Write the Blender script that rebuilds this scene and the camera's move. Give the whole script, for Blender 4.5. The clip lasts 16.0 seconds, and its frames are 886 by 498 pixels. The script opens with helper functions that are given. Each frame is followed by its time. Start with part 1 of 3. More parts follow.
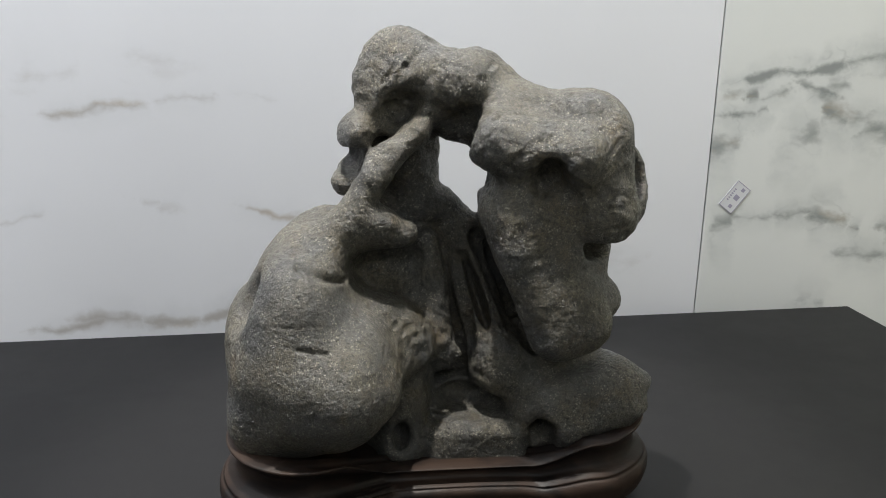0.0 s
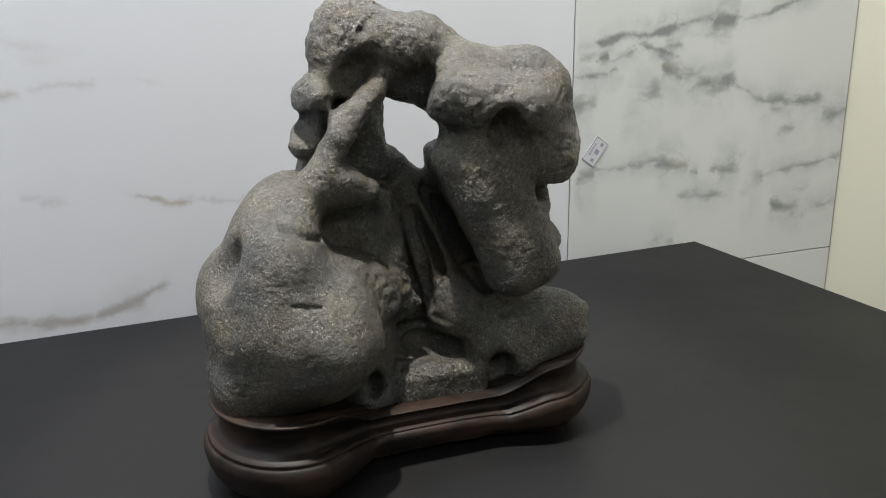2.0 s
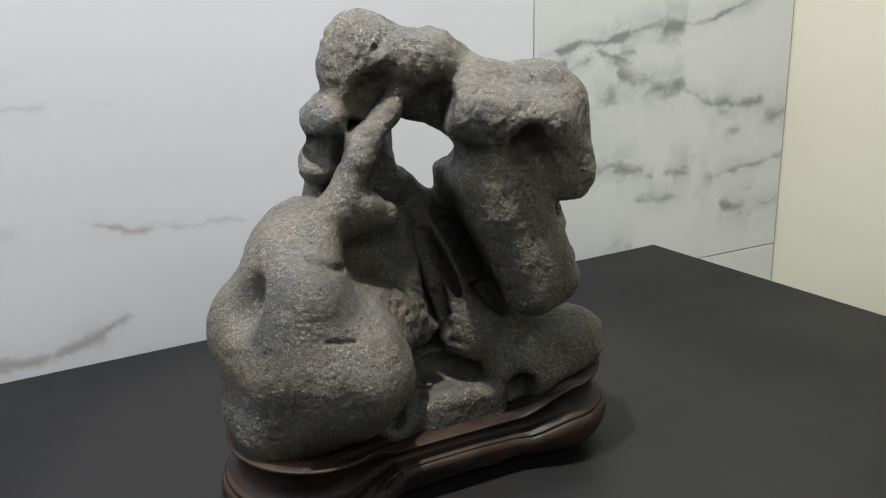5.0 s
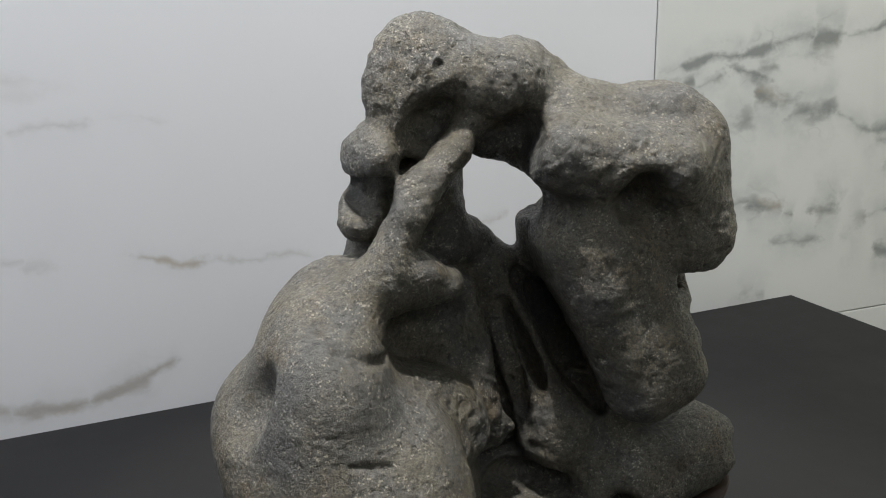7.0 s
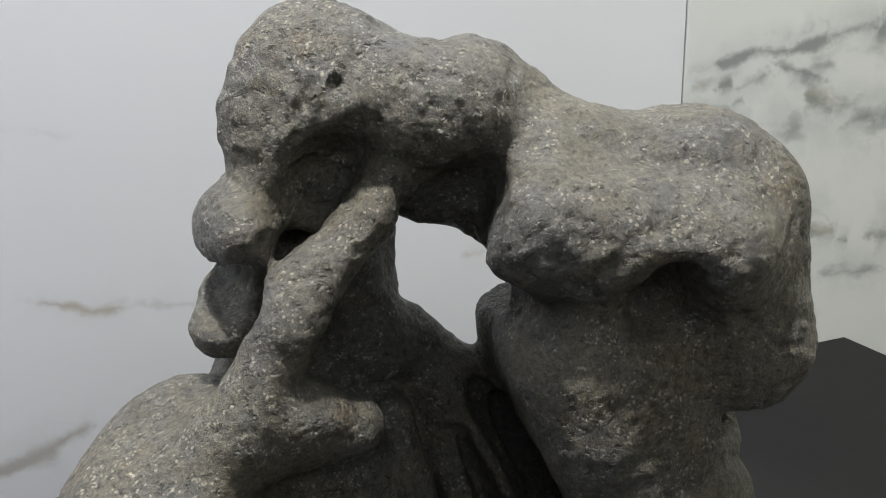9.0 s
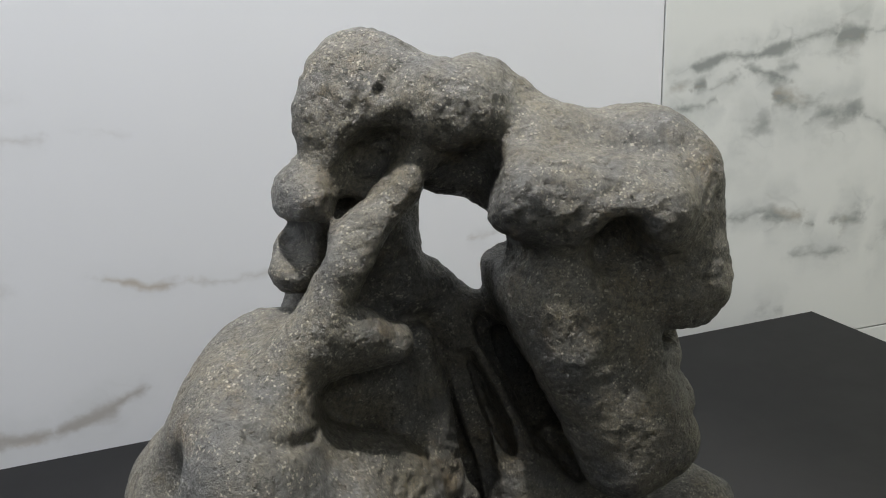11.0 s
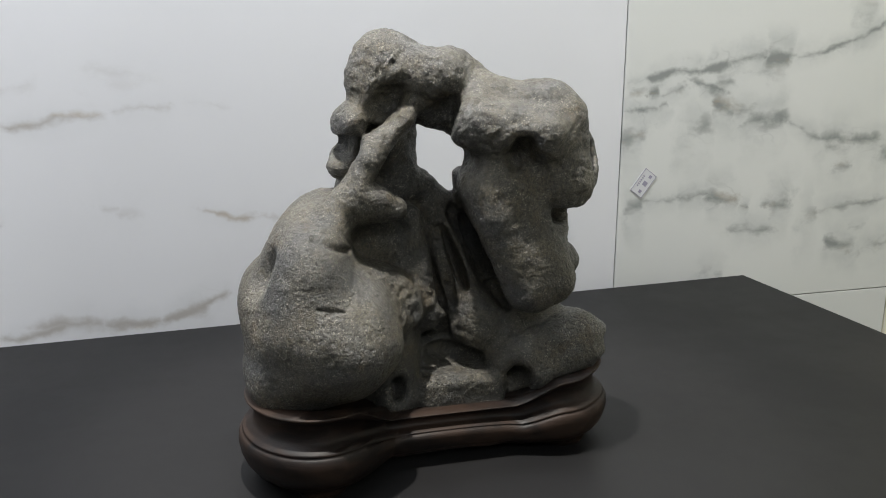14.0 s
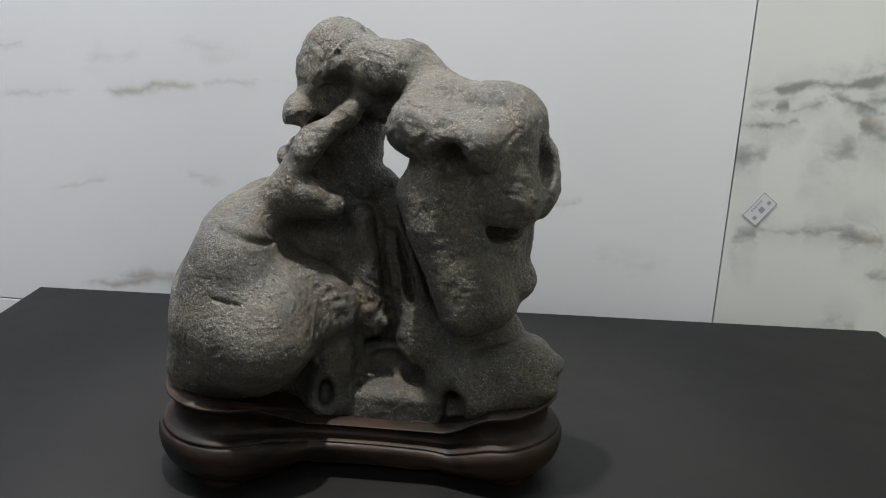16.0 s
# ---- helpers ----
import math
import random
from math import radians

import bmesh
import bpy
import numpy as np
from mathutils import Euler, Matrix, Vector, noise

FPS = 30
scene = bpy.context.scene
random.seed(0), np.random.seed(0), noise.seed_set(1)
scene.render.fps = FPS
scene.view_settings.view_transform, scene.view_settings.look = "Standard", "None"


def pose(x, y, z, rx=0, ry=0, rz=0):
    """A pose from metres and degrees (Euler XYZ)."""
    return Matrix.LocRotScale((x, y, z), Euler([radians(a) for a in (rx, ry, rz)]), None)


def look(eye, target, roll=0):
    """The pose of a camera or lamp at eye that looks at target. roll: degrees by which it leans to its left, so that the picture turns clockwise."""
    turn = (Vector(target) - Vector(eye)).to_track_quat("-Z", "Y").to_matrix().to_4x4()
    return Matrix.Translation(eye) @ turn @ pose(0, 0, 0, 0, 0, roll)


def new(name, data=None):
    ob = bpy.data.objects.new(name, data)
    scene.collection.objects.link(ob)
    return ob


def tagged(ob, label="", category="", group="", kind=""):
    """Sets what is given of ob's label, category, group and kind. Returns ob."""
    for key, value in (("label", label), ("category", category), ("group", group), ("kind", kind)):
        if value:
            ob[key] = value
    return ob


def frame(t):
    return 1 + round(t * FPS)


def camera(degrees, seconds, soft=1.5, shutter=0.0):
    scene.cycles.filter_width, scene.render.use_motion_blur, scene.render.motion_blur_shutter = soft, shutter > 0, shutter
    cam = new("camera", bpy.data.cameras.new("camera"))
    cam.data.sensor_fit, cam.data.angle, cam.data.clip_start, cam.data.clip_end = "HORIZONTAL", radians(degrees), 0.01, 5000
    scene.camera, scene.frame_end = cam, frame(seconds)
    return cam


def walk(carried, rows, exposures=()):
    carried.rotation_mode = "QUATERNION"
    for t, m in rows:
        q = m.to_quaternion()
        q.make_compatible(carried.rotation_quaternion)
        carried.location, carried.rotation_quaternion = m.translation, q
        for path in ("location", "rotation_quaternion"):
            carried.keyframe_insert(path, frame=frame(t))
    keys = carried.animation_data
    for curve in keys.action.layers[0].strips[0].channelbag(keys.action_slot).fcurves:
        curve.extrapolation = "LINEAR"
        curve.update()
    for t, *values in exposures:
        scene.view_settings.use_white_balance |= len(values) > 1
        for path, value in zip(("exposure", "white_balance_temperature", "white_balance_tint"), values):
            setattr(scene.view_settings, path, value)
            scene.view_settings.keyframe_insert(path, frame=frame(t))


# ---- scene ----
cam = camera(54.6, 16.0, soft=1.0)
PATH = [
    (0, (0.035, -0.004, 1.329), (0.276, 1.908, 0.792), 1.1),
    (0.5, (-0.06, 0.044, 1.324), (0.514, 1.881, 0.78), 0.1),
    (1, (-0.088, 0.027, 1.321), (0.569, 1.834, 0.773), -0.1),
    (1.5, (-0.071, -0.03, 1.301), (0.571, 1.781, 0.745), -0.5),
    (2, (-0.128, -0.027, 1.307), (0.558, 1.767, 0.749), -0.6),
    (2.5, (-0.198, -0.013, 1.316), (0.625, 1.721, 0.753), 0.1),
    (3, (-0.234, 0.018, 1.316), (0.675, 1.707, 0.751), 0.2),
    (3.5, (-0.256, 0.036, 1.312), (0.703, 1.697, 0.745), -0.2),
    (4, (-0.266, 0.043, 1.306), (0.71, 1.695, 0.741), -0.6),
    (4.2, (-0.265, 0.045, 1.312), (0.725, 1.688, 0.748), -0.8),
    (6.3, (-0.13, 0.052, 1.322), (0.518, 1.868, 0.794), -2.1),
    (6.5, (-0.154, 0.089, 1.334), (0.502, 1.9, 0.797), -1.6),
    (7, (-0.103, 0.221, 1.312), (0.556, 2.034, 0.786), -1.2),
    (7.5, (-0.049, 0.342, 1.296), (0.614, 2.151, 0.762), -0.4),
    (8, (-0.001, 0.398, 1.307), (0.649, 2.208, 0.757), -0.1),
    (8.2, (0.022, 0.415, 1.31), (0.655, 2.232, 0.762), -0.3),
    (10.3, (0.024, 0.419, 1.313), (0.628, 2.242, 0.754), -1.7),
    (10.5, (0.013, 0.396, 1.319), (0.619, 2.22, 0.766), -1.6),
    (11, (-0.026, 0.289, 1.327), (0.573, 2.116, 0.776), -1.8),
    (11.5, (-0.067, 0.162, 1.34), (0.54, 1.997, 0.824), -1.6),
    (12, (-0.095, 0.074, 1.315), (0.513, 1.91, 0.806), -1.2),
    (12.5, (-0.109, 0.0, 1.292), (0.514, 1.836, 0.8), -0.6),
    (13, (-0.112, -0.044, 1.27), (0.506, 1.793, 0.776), -0.3),
    (13.5, (-0.089, -0.079, 1.275), (0.485, 1.772, 0.778), -0.3),
    (14, (-0.089, -0.112, 1.31), (0.418, 1.76, 0.822), 0.1),
    (14.5, (-0.124, -0.146, 1.317), (0.381, 1.726, 0.827), 0.8),
    (15, (-0.108, -0.186, 1.329), (0.388, 1.686, 0.828), 1.9),
    (15.5, (0.076, -0.137, 1.333), (0.278, 1.786, 0.819), 3.7),
    (16, (0.256, -0.078, 1.326), (0.147, 1.846, 0.79), 2.9),
]
EXPOSURES = ((0, 0.2), (1, 0.18), (2.5, 0.17), (4.2, 0.18), (6.3, 0.28), (6.6, 0.25), (7, 0.02), (7.5, -0.02), (8.2, 0.14), (10.3, 0.13), (11, 0.12), (11.5, 0.0), (12.5, -0.08), (13, 0.14), (14, 0.19), (14.5, 0.1), (15.5, 0.02), (16, 0.0))
walk(cam, [(t, look(eye, target, roll)) for t, eye, target, roll in PATH], EXPOSURES)


# ---- light ----
world = bpy.data.worlds.new("world")
world.use_nodes = True
world.node_tree.nodes["Background"].inputs[0].default_value = (0.9, 0.95, 1.0, 1)
world.node_tree.nodes["Background"].inputs[1].default_value = 0.05
scene.world = world


def lamp(name, kind, m, energy, colour, **more):
    data = bpy.data.lights.new(name, kind)
    data.energy, data.color = energy, colour
    if kind == "AREA":
        data.shape, data.size, data.size_y = "RECTANGLE", more["size"], more["size_y"]
    if kind == "SPOT":
        data.spot_size, data.spot_blend, data.shadow_soft_size = radians(more["cone"]), 0.6, more["soft"]
    ob = new(name, data)
    ob.matrix_world = m
    return tagged(ob, kind="structure")


# one ceiling spot over the stone, and two unseen area lamps added as fill
SPOT_AT = (-0.08, 0.62, 2.70)
lamp("spot_lamp", "SPOT", look(SPOT_AT, (0.13, 0.79, 1.05)), 205, (1.0, 0.95, 0.88), cone=30, soft=0.025)
lamp("fill_lamp", "AREA", look((-0.6, 0.82, 2.74), (-0.6, 0.8201, 0)), 51, (0.92, 0.95, 1.0), size=3.1, size_y=0.14)
lamp("fill_lamp", "AREA", look((-0.2, -1.6, 2.74), (-0.2, -1.6001, 0)), 29, (0.95, 0.98, 1.0), size=2.4, size_y=0.8)


# ---- materials ----
def material(name):
    m = bpy.data.materials.new(name)
    m.use_nodes = True
    return m, m.node_tree.nodes, m.node_tree.links, m.node_tree.nodes["Principled BSDF"]


class Net:
    """Short hand for one material's nodes."""

    def __init__(self, name):
        self.mat, self.nodes, self.links, self.bsdf = material(name)
        self.coords = self.nodes.new("ShaderNodeTexCoord").outputs["Object"]

    def put(self, socket, value):
        if isinstance(value, bpy.types.NodeSocket):
            self.links.new(value, socket)
        else:
            socket.default_value = value

    def math(self, op, a, b=0.0, clamp=False):
        n = self.nodes.new("ShaderNodeMath")
        n.operation, n.use_clamp = op, clamp
        self.put(n.inputs[0], a)
        self.put(n.inputs[1], b)
        return n.outputs[0]

    def noise(self, scale, detail=4.0, rough=0.55, vector=None, distortion=0.0):
        n = self.nodes.new("ShaderNodeTexNoise")
        self.put(n.inputs["Vector"], vector or self.coords)
        n.inputs["Scale"].default_value, n.inputs["Detail"].default_value = scale, detail
        n.inputs["Roughness"].default_value, n.inputs["Distortion"].default_value = rough, distortion
        return n.outputs["Fac"]

    def cells(self, scale, vector=None, out="Distance", feature="F1"):
        n = self.nodes.new("ShaderNodeTexVoronoi")
        n.feature = feature
        self.put(n.inputs["Vector"], vector or self.coords)
        n.inputs["Scale"].default_value = scale
        return n.outputs[out]

    def ramp(self, fac, lo, hi, a=0.0, b=1.0, smooth=True):
        n = self.nodes.new("ShaderNodeMapRange")
        n.interpolation_type = "SMOOTHSTEP" if smooth else "LINEAR"
        self.put(n.inputs["Value"], fac)
        for i, v in zip((1, 2, 3, 4), (lo, hi, a, b)):
            self.put(n.inputs[i], v)
        return n.outputs["Result"]

    def mix(self, fac, a, b, blend="MIX"):
        n = self.nodes.new("ShaderNodeMix")
        n.data_type, n.blend_type = "RGBA", blend
        self.put(n.inputs[0], fac)
        for s, v in ((n.inputs[6], a), (n.inputs[7], b)):
            self.put(s, v if isinstance(v, bpy.types.NodeSocket) else (*v, 1))
        return n.outputs[2]

    def split(self, vector=None):
        n = self.nodes.new("ShaderNodeSeparateXYZ")
        self.put(n.inputs[0], vector or self.coords)
        return n.outputs

    def stretch(self, sx, sy, sz, at=(0, 0, 0)):
        n = self.nodes.new("ShaderNodeMapping")
        self.put(n.inputs["Vector"], self.coords)
        n.inputs["Scale"].default_value, n.inputs["Location"].default_value = (sx, sy, sz), at
        return n.outputs[0]

    def bump(self, height, strength, distance, normal=None):
        n = self.nodes.new("ShaderNodeBump")
        self.put(n.inputs["Height"], height)
        n.inputs["Strength"].default_value, n.inputs["Distance"].default_value = strength, distance
        if normal is not None:
            self.put(n.inputs["Normal"], normal)
        return n.outputs[0]

    def set(self, **values):
        for key, value in values.items():
            name = key.replace("_", " ")
            value = (*value, 1) if isinstance(value, tuple) and len(value) == 3 else value
            self.put(self.bsdf.inputs[name], value)
        return self.mat


def stone_material():
    n = Net("grey_stone")
    broad, patch = n.noise(15, 5, 0.62), n.noise(70, 5, 0.7)
    grain, fine = n.noise(300, 6, 0.8), n.noise(900, 3, 0.75)
    tone = n.mix(n.ramp(broad, 0.36, 0.64), (0.088, 0.094, 0.10), (0.205, 0.180, 0.120))
    tone = n.mix(n.ramp(patch, 0.4, 0.66, 0.0, 0.6), tone, (0.16, 0.16, 0.155))
    ochre = n.ramp(n.noise(22, 6, 0.72, n.stretch(1, 1, 1, (3, 1, 7))), 0.50, 0.70)
    tone = n.mix(n.math("MULTIPLY", ochre, 0.62), tone, (0.27, 0.19, 0.085))
    blue = n.ramp(n.noise(34, 5, 0.65, n.stretch(1, 1, 1, (8, 2, 4))), 0.55, 0.72)
    tone = n.mix(n.math("MULTIPLY", blue, 0.7), tone, (0.10, 0.11, 0.13))
    tone = n.mix(n.ramp(grain, 0.42, 0.5), n.mix(0.8, tone, (0.025, 0.025, 0.025)), tone)
    tone = n.mix(n.ramp(grain, 0.55, 0.66, 0.0, 0.45), tone, (0.34, 0.315, 0.255))
    tone = n.mix(n.ramp(fine, 0.42, 0.56, 0.7, 0.0), tone, (0.03, 0.03, 0.03))
    # pale flecks in the colour stand in for the grains' specular glints
    painted_glints = n.math("MULTIPLY", n.ramp(n.split(n.cells(900, out="Color"))[0], 0.90, 0.93), n.ramp(patch, 0.42, 0.56))
    pits = n.ramp(n.noise(260, 3, 0.6, n.stretch(1, 1, 1, (2, 5, 3))), 0.56, 0.68)
    tone = n.mix(n.math("MULTIPLY", pits, 0.6), tone, (0.02, 0.02, 0.02))
    tone = n.mix(0.56, tone, (0.016, 0.015, 0.010))
    tone = n.mix(n.math("MULTIPLY", painted_glints, 0.38), tone, (0.42, 0.39, 0.31))
    b = n.bump(grain, 0.75, 0.002, n.bump(n.noise(130, 6, 0.75), 0.6, 0.003))
    b = n.bump(n.math("MULTIPLY", pits, -1.0), 0.7, 0.0015, b)
    b = n.bump(fine, 0.6, 0.0008, b)
    return n.set(Base_Color=tone, Roughness=n.ramp(grain, 0.35, 0.65, 0.55, 0.34), Normal=b, Specular_IOR_Level=0.6)


def wood_material():
    n = Net("dark_rosewood")
    flow = n.noise(1.0, 5, 0.6, n.stretch(16, 60, 120), 0.6)
    broad = n.noise(11, 4, 0.6, n.stretch(1, 1.4, 1.8))
    tone = n.mix(n.ramp(flow, 0.35, 0.7), (0.004, 0.0028, 0.0025), (0.014, 0.0084, 0.0064))
    tone = n.mix(n.ramp(broad, 0.44, 0.62, 0, 0.75), tone, (0.028, 0.0165, 0.011))
    pores = n.noise(1.0, 2, 0.5, n.stretch(90, 400, 700))
    return n.set(Base_Color=tone, Roughness=n.ramp(flow, 0.3, 0.7, 0.48, 0.62), Normal=n.bump(pores, 0.2, 0.0008), Specular_IOR_Level=0.24)


def table_material():
    n = Net("black_lacquer")
    haze = n.noise(5, 5, 0.65)
    fine = n.noise(900, 2, 0.6)
    tone = n.mix(haze, (0.005, 0.005, 0.0053), (0.0075, 0.0075, 0.008))
    dust = n.ramp(n.noise(700, 1, 0.5, n.stretch(1, 1, 1, (9, 4, 2))), 0.8, 0.84)
    tone = n.mix(n.math("MULTIPLY", dust, 0.3), tone, (0.2, 0.2, 0.2))
    return n.set(Base_Color=tone, Roughness=n.ramp(haze, 0.3, 0.7, 0.46, 0.54), Normal=n.bump(fine, 0.05, 0.0004), Specular_IOR_Level=0.26)


def paint_material(name, a, b, rough=0.6):
    n = Net(name)
    return n.set(Base_Color=n.mix(n.noise(2.2, 5, 0.6), a, b), Roughness=rough, Normal=n.bump(n.noise(260, 3, 0.6), 0.12, 0.001))


# veins, piece by piece: start x, z, end x, z on the wall, width, strength
VEINS_QUIET = (
    (-0.397, 1.173, -0.301, 1.177, 0.006, 0.7), (-0.243, 1.182, -0.149, 1.191, 0.006, 0.5), (-0.158, 1.191, -0.043, 1.193, 0.005, 0.3),
    (-0.287, 1.233, -0.189, 1.223, 0.03, 0.25), (-0.393, 1.216, -0.345, 1.221, 0.02, 0.25), (-0.289, 1.047, -0.247, 1.040, 0.008, 0.35),
    (-0.256, 1.028, -0.197, 1.021, 0.014, 0.35), (-0.117, 1.023, -0.026, 1.016, 0.005, 0.6), (-0.035, 1.017, 0.117, 0.999, 0.004, 0.45),
    (-0.437, 0.827, -0.325, 0.841, 0.006, 0.8), (-0.384, 0.848, -0.265, 0.837, 0.009, 0.7), (-0.282, 0.835, -0.174, 0.845, 0.007, 0.9),
    (-0.184, 0.843, -0.080, 0.870, 0.007, 1), (-0.221, 0.831, -0.091, 0.855, 0.005, 0.45), (0.421, 0.940, 0.575, 0.921, 0.02, 0.3),
    (0.357, 1.029, 0.394, 1.029, 0.005, 0.45),
)
VEINS_FAR = (
    (-0.587, 1.154, -0.458, 1.170, 0.005, 0.4), (-0.400, 1.171, -0.255, 1.181, 0.006, 0.6), (-0.436, 1.223, -0.330, 1.233, 0.02, 0.3), (-0.291, 1.258, -0.178, 1.241, 0.012, 0.3),
    (-0.511, 0.993, -0.419, 1.012, 0.005, 0.5), (-0.430, 0.829, -0.285, 0.842, 0.008, 0.5), (-0.619, 1.233, -0.540, 1.243, 0.006, 0.5),
)
VEINS_UPPER = (
    (0.645, 1.222, 0.695, 1.232, 0.005, 0.6), (0.684, 1.229, 0.758, 1.243, 0.006, 0.95), (0.747, 1.241, 0.823, 1.241, 0.006, 0.9),
    (0.811, 1.242, 0.875, 1.258, 0.007, 1), (0.864, 1.256, 0.930, 1.265, 0.008, 0.8), (0.920, 1.262, 0.997, 1.274, 0.01, 1),
    (0.985, 1.271, 1.072, 1.282, 0.006, 0.65), (1.053, 1.278, 1.139, 1.308, 0.005, 0.8), (1.127, 1.303, 1.199, 1.331, 0.006, 0.8),
    (0.651, 1.209, 0.708, 1.209, 0.012, 0.45), (0.686, 1.197, 0.731, 1.210, 0.01, 0.9), (0.721, 1.198, 0.789, 1.218, 0.006, 0.75),
    (0.783, 1.220, 0.857, 1.200, 0.007, 0.9), (0.653, 1.168, 0.720, 1.172, 0.006, 0.85), (0.709, 1.169, 0.747, 1.193, 0.007, 0.8),
    (0.827, 1.217, 0.885, 1.225, 0.012, 0.6),
)
VEINS_MIDDLE = (
    (0.825, 1.188, 0.885, 1.157, 0.012, 0.85), (0.832, 1.164, 0.933, 1.169, 0.016, 0.6), (0.899, 1.144, 1.002, 1.156, 0.014, 0.85),
    (0.989, 1.157, 1.077, 1.112, 0.006, 0.6), (1.061, 1.112, 1.234, 1.101, 0.008, 0.8), (1.076, 1.097, 1.178, 1.080, 0.016, 0.65),
    (1.199, 1.077, 1.308, 1.091, 0.014, 0.7), (1.102, 1.049, 1.168, 1.055, 0.01, 0.6), (0.639, 1.119, 0.696, 1.131, 0.018, 0.65),
    (0.756, 1.119, 0.838, 1.141, 0.024, 0.55), (0.884, 1.235, 0.976, 1.238, 0.016, 0.45), (1.107, 1.352, 1.184, 1.358, 0.018, 0.5),
)
VEINS_LOWER = (
    (0.650, 0.980, 0.705, 0.997, 0.014, 0.65), (0.687, 1.002, 0.776, 1.002, 0.006, 0.55), (0.764, 1.005, 0.843, 1.007, 0.008, 0.65),
    (0.822, 0.995, 0.897, 0.996, 0.012, 0.85), (0.893, 0.987, 0.932, 0.975, 0.007, 0.65), (0.966, 0.977, 1.026, 0.990, 0.014, 0.75),
    (0.875, 0.929, 0.997, 0.930, 0.009, 0.65), (1.040, 0.936, 1.087, 0.957, 0.018, 0.5), (1.108, 0.900, 1.193, 0.882, 0.012, 0.85),
    (1.159, 0.922, 1.214, 0.926, 0.006, 0.45), (1.091, 0.959, 1.296, 0.991, 0.007, 0.65), (1.186, 0.877, 1.312, 0.887, 0.009, 0.6),
    (0.814, 0.844, 0.876, 0.848, 0.012, 0.4),
)


def marble_material(name, veins, torn, mist, vein_tone, pale, dim):
    n = Net(name)
    x, _, z = n.split()
    white = n.mix(n.ramp(n.noise(1.6, 3, 0.5), 0.3, 0.7), pale, dim)
    bend, fine = n.noise(8, 4, 0.6), n.noise(34, 4, 0.6)
    shift = n.math("ADD", n.math("MULTIPLY", n.math("SUBTRACT", bend, 0.5), 0.05), n.math("MULTIPLY", n.math("SUBTRACT", fine, 0.5), 0.016))
    level = n.math("SUBTRACT", z, shift)
    along = n.math("ADD", x, n.math("MULTIPLY", n.math("SUBTRACT", n.noise(16, 4, 0.6, n.stretch(1, 1, 1, (6, 1, 3))), 0.5), 0.11))
    total = wide = None
    for x0, z0, x1, z1, width, power in veins:
        slope = (z1 - z0) / (x1 - x0)
        line = n.math("ADD", n.math("MULTIPLY", x, slope), z0 - slope * x0)
        off = n.math("DIVIDE", n.math("ABSOLUTE", n.math("SUBTRACT", level, line)), 2.6 * width)
        fade = 0.28 * (x1 - x0)
        ends = n.math("MULTIPLY", n.ramp(along, x0 - fade, x0 + fade), n.ramp(along, x1 - fade, x1 + fade, 1.0, 0.0))
        ends = n.math("MULTIPLY", ends, power)
        cone = n.math("MULTIPLY", n.math("SUBTRACT", 1.0, off, True), ends)
        halo = n.math("MULTIPLY", n.math("SUBTRACT", 1.0, n.math("MULTIPLY", off, 0.36), True), ends)
        total = cone if total is None else n.math("MAXIMUM", total, cone)
        wide = halo if wide is None else n.math("MAXIMUM", wide, halo)
    # the veins are torn into flakes and threads, with a pale bleed round them
    flakes = n.noise(15, 4, 0.55, n.stretch(1, 1, 1.7, (2, 5, 1)))
    core = n.ramp(n.math("SUBTRACT", total, n.math("MULTIPLY", n.ramp(flakes, 0.36, 0.62), torn)), 0.05, 0.80)
    cloud = n.ramp(n.noise(9, 4, 0.6, n.stretch(1, 1, 1.4, (4, 2, 9))), 0.36, 0.66, 0.2, 0.75)
    bleed = n.math("MULTIPLY", n.ramp(wide, 0.0, 0.75), n.math("MULTIPLY", cloud, mist))
    thread = n.math("ABSOLUTE", n.math("SUBTRACT", n.noise(7.5, 3, 0.5, n.stretch(1, 1, 1.5, (3, 7, 2))), 0.5))
    thread = n.math("MULTIPLY", n.ramp(thread, 0.0, 0.02, 1.0, 0.0), n.ramp(wide, 0.25, 0.8, 0.0, 0.22 * mist))
    core = n.math("MAXIMUM", core, thread)
    tone = n.mix(bleed, white, (0.5, 0.52, 0.51))
    tone = n.mix(n.math("MULTIPLY", core, 0.85), tone, vein_tone)
    rust = n.ramp(n.noise(6, 4, 0.6, n.stretch(1, 1, 3, (5, 5, 5))), 0.52, 0.66)
    tone = n.mix(n.math("MULTIPLY", n.math("MULTIPLY", rust, core), 0.5), tone, (0.5, 0.40, 0.28))
    return n.set(Base_Color=tone, Roughness=0.42, Specular_IOR_Level=0.35, Normal=n.bump(n.noise(60, 3, 0.6), 0.03, 0.001))


STONE, WOOD, BLACK = stone_material(), wood_material(), table_material()
QUIET = marble_material("pale_marble", VEINS_QUIET + VEINS_FAR, 0.18, 0.3, (0.42, 0.39, 0.36), (0.80, 0.80, 0.825), (0.765, 0.765, 0.785))
BOLD = marble_material("veined_marble", VEINS_UPPER + VEINS_MIDDLE + VEINS_LOWER, 0.36, 1.0, (0.22, 0.235, 0.23), (0.75, 0.755, 0.735), (0.72, 0.73, 0.705))
CREAM = paint_material("cream_paint", (0.83, 0.79, 0.62), (0.78, 0.74, 0.58))
WHITE = paint_material("white_paint", (0.74, 0.74, 0.73), (0.68, 0.68, 0.67))
# tones for the unseen walls: dark cuts front fill, mid-grey lifts darks and reflections
DUSK = paint_material("dark_grey_paint", (0.12, 0.12, 0.12), (0.09, 0.09, 0.09))
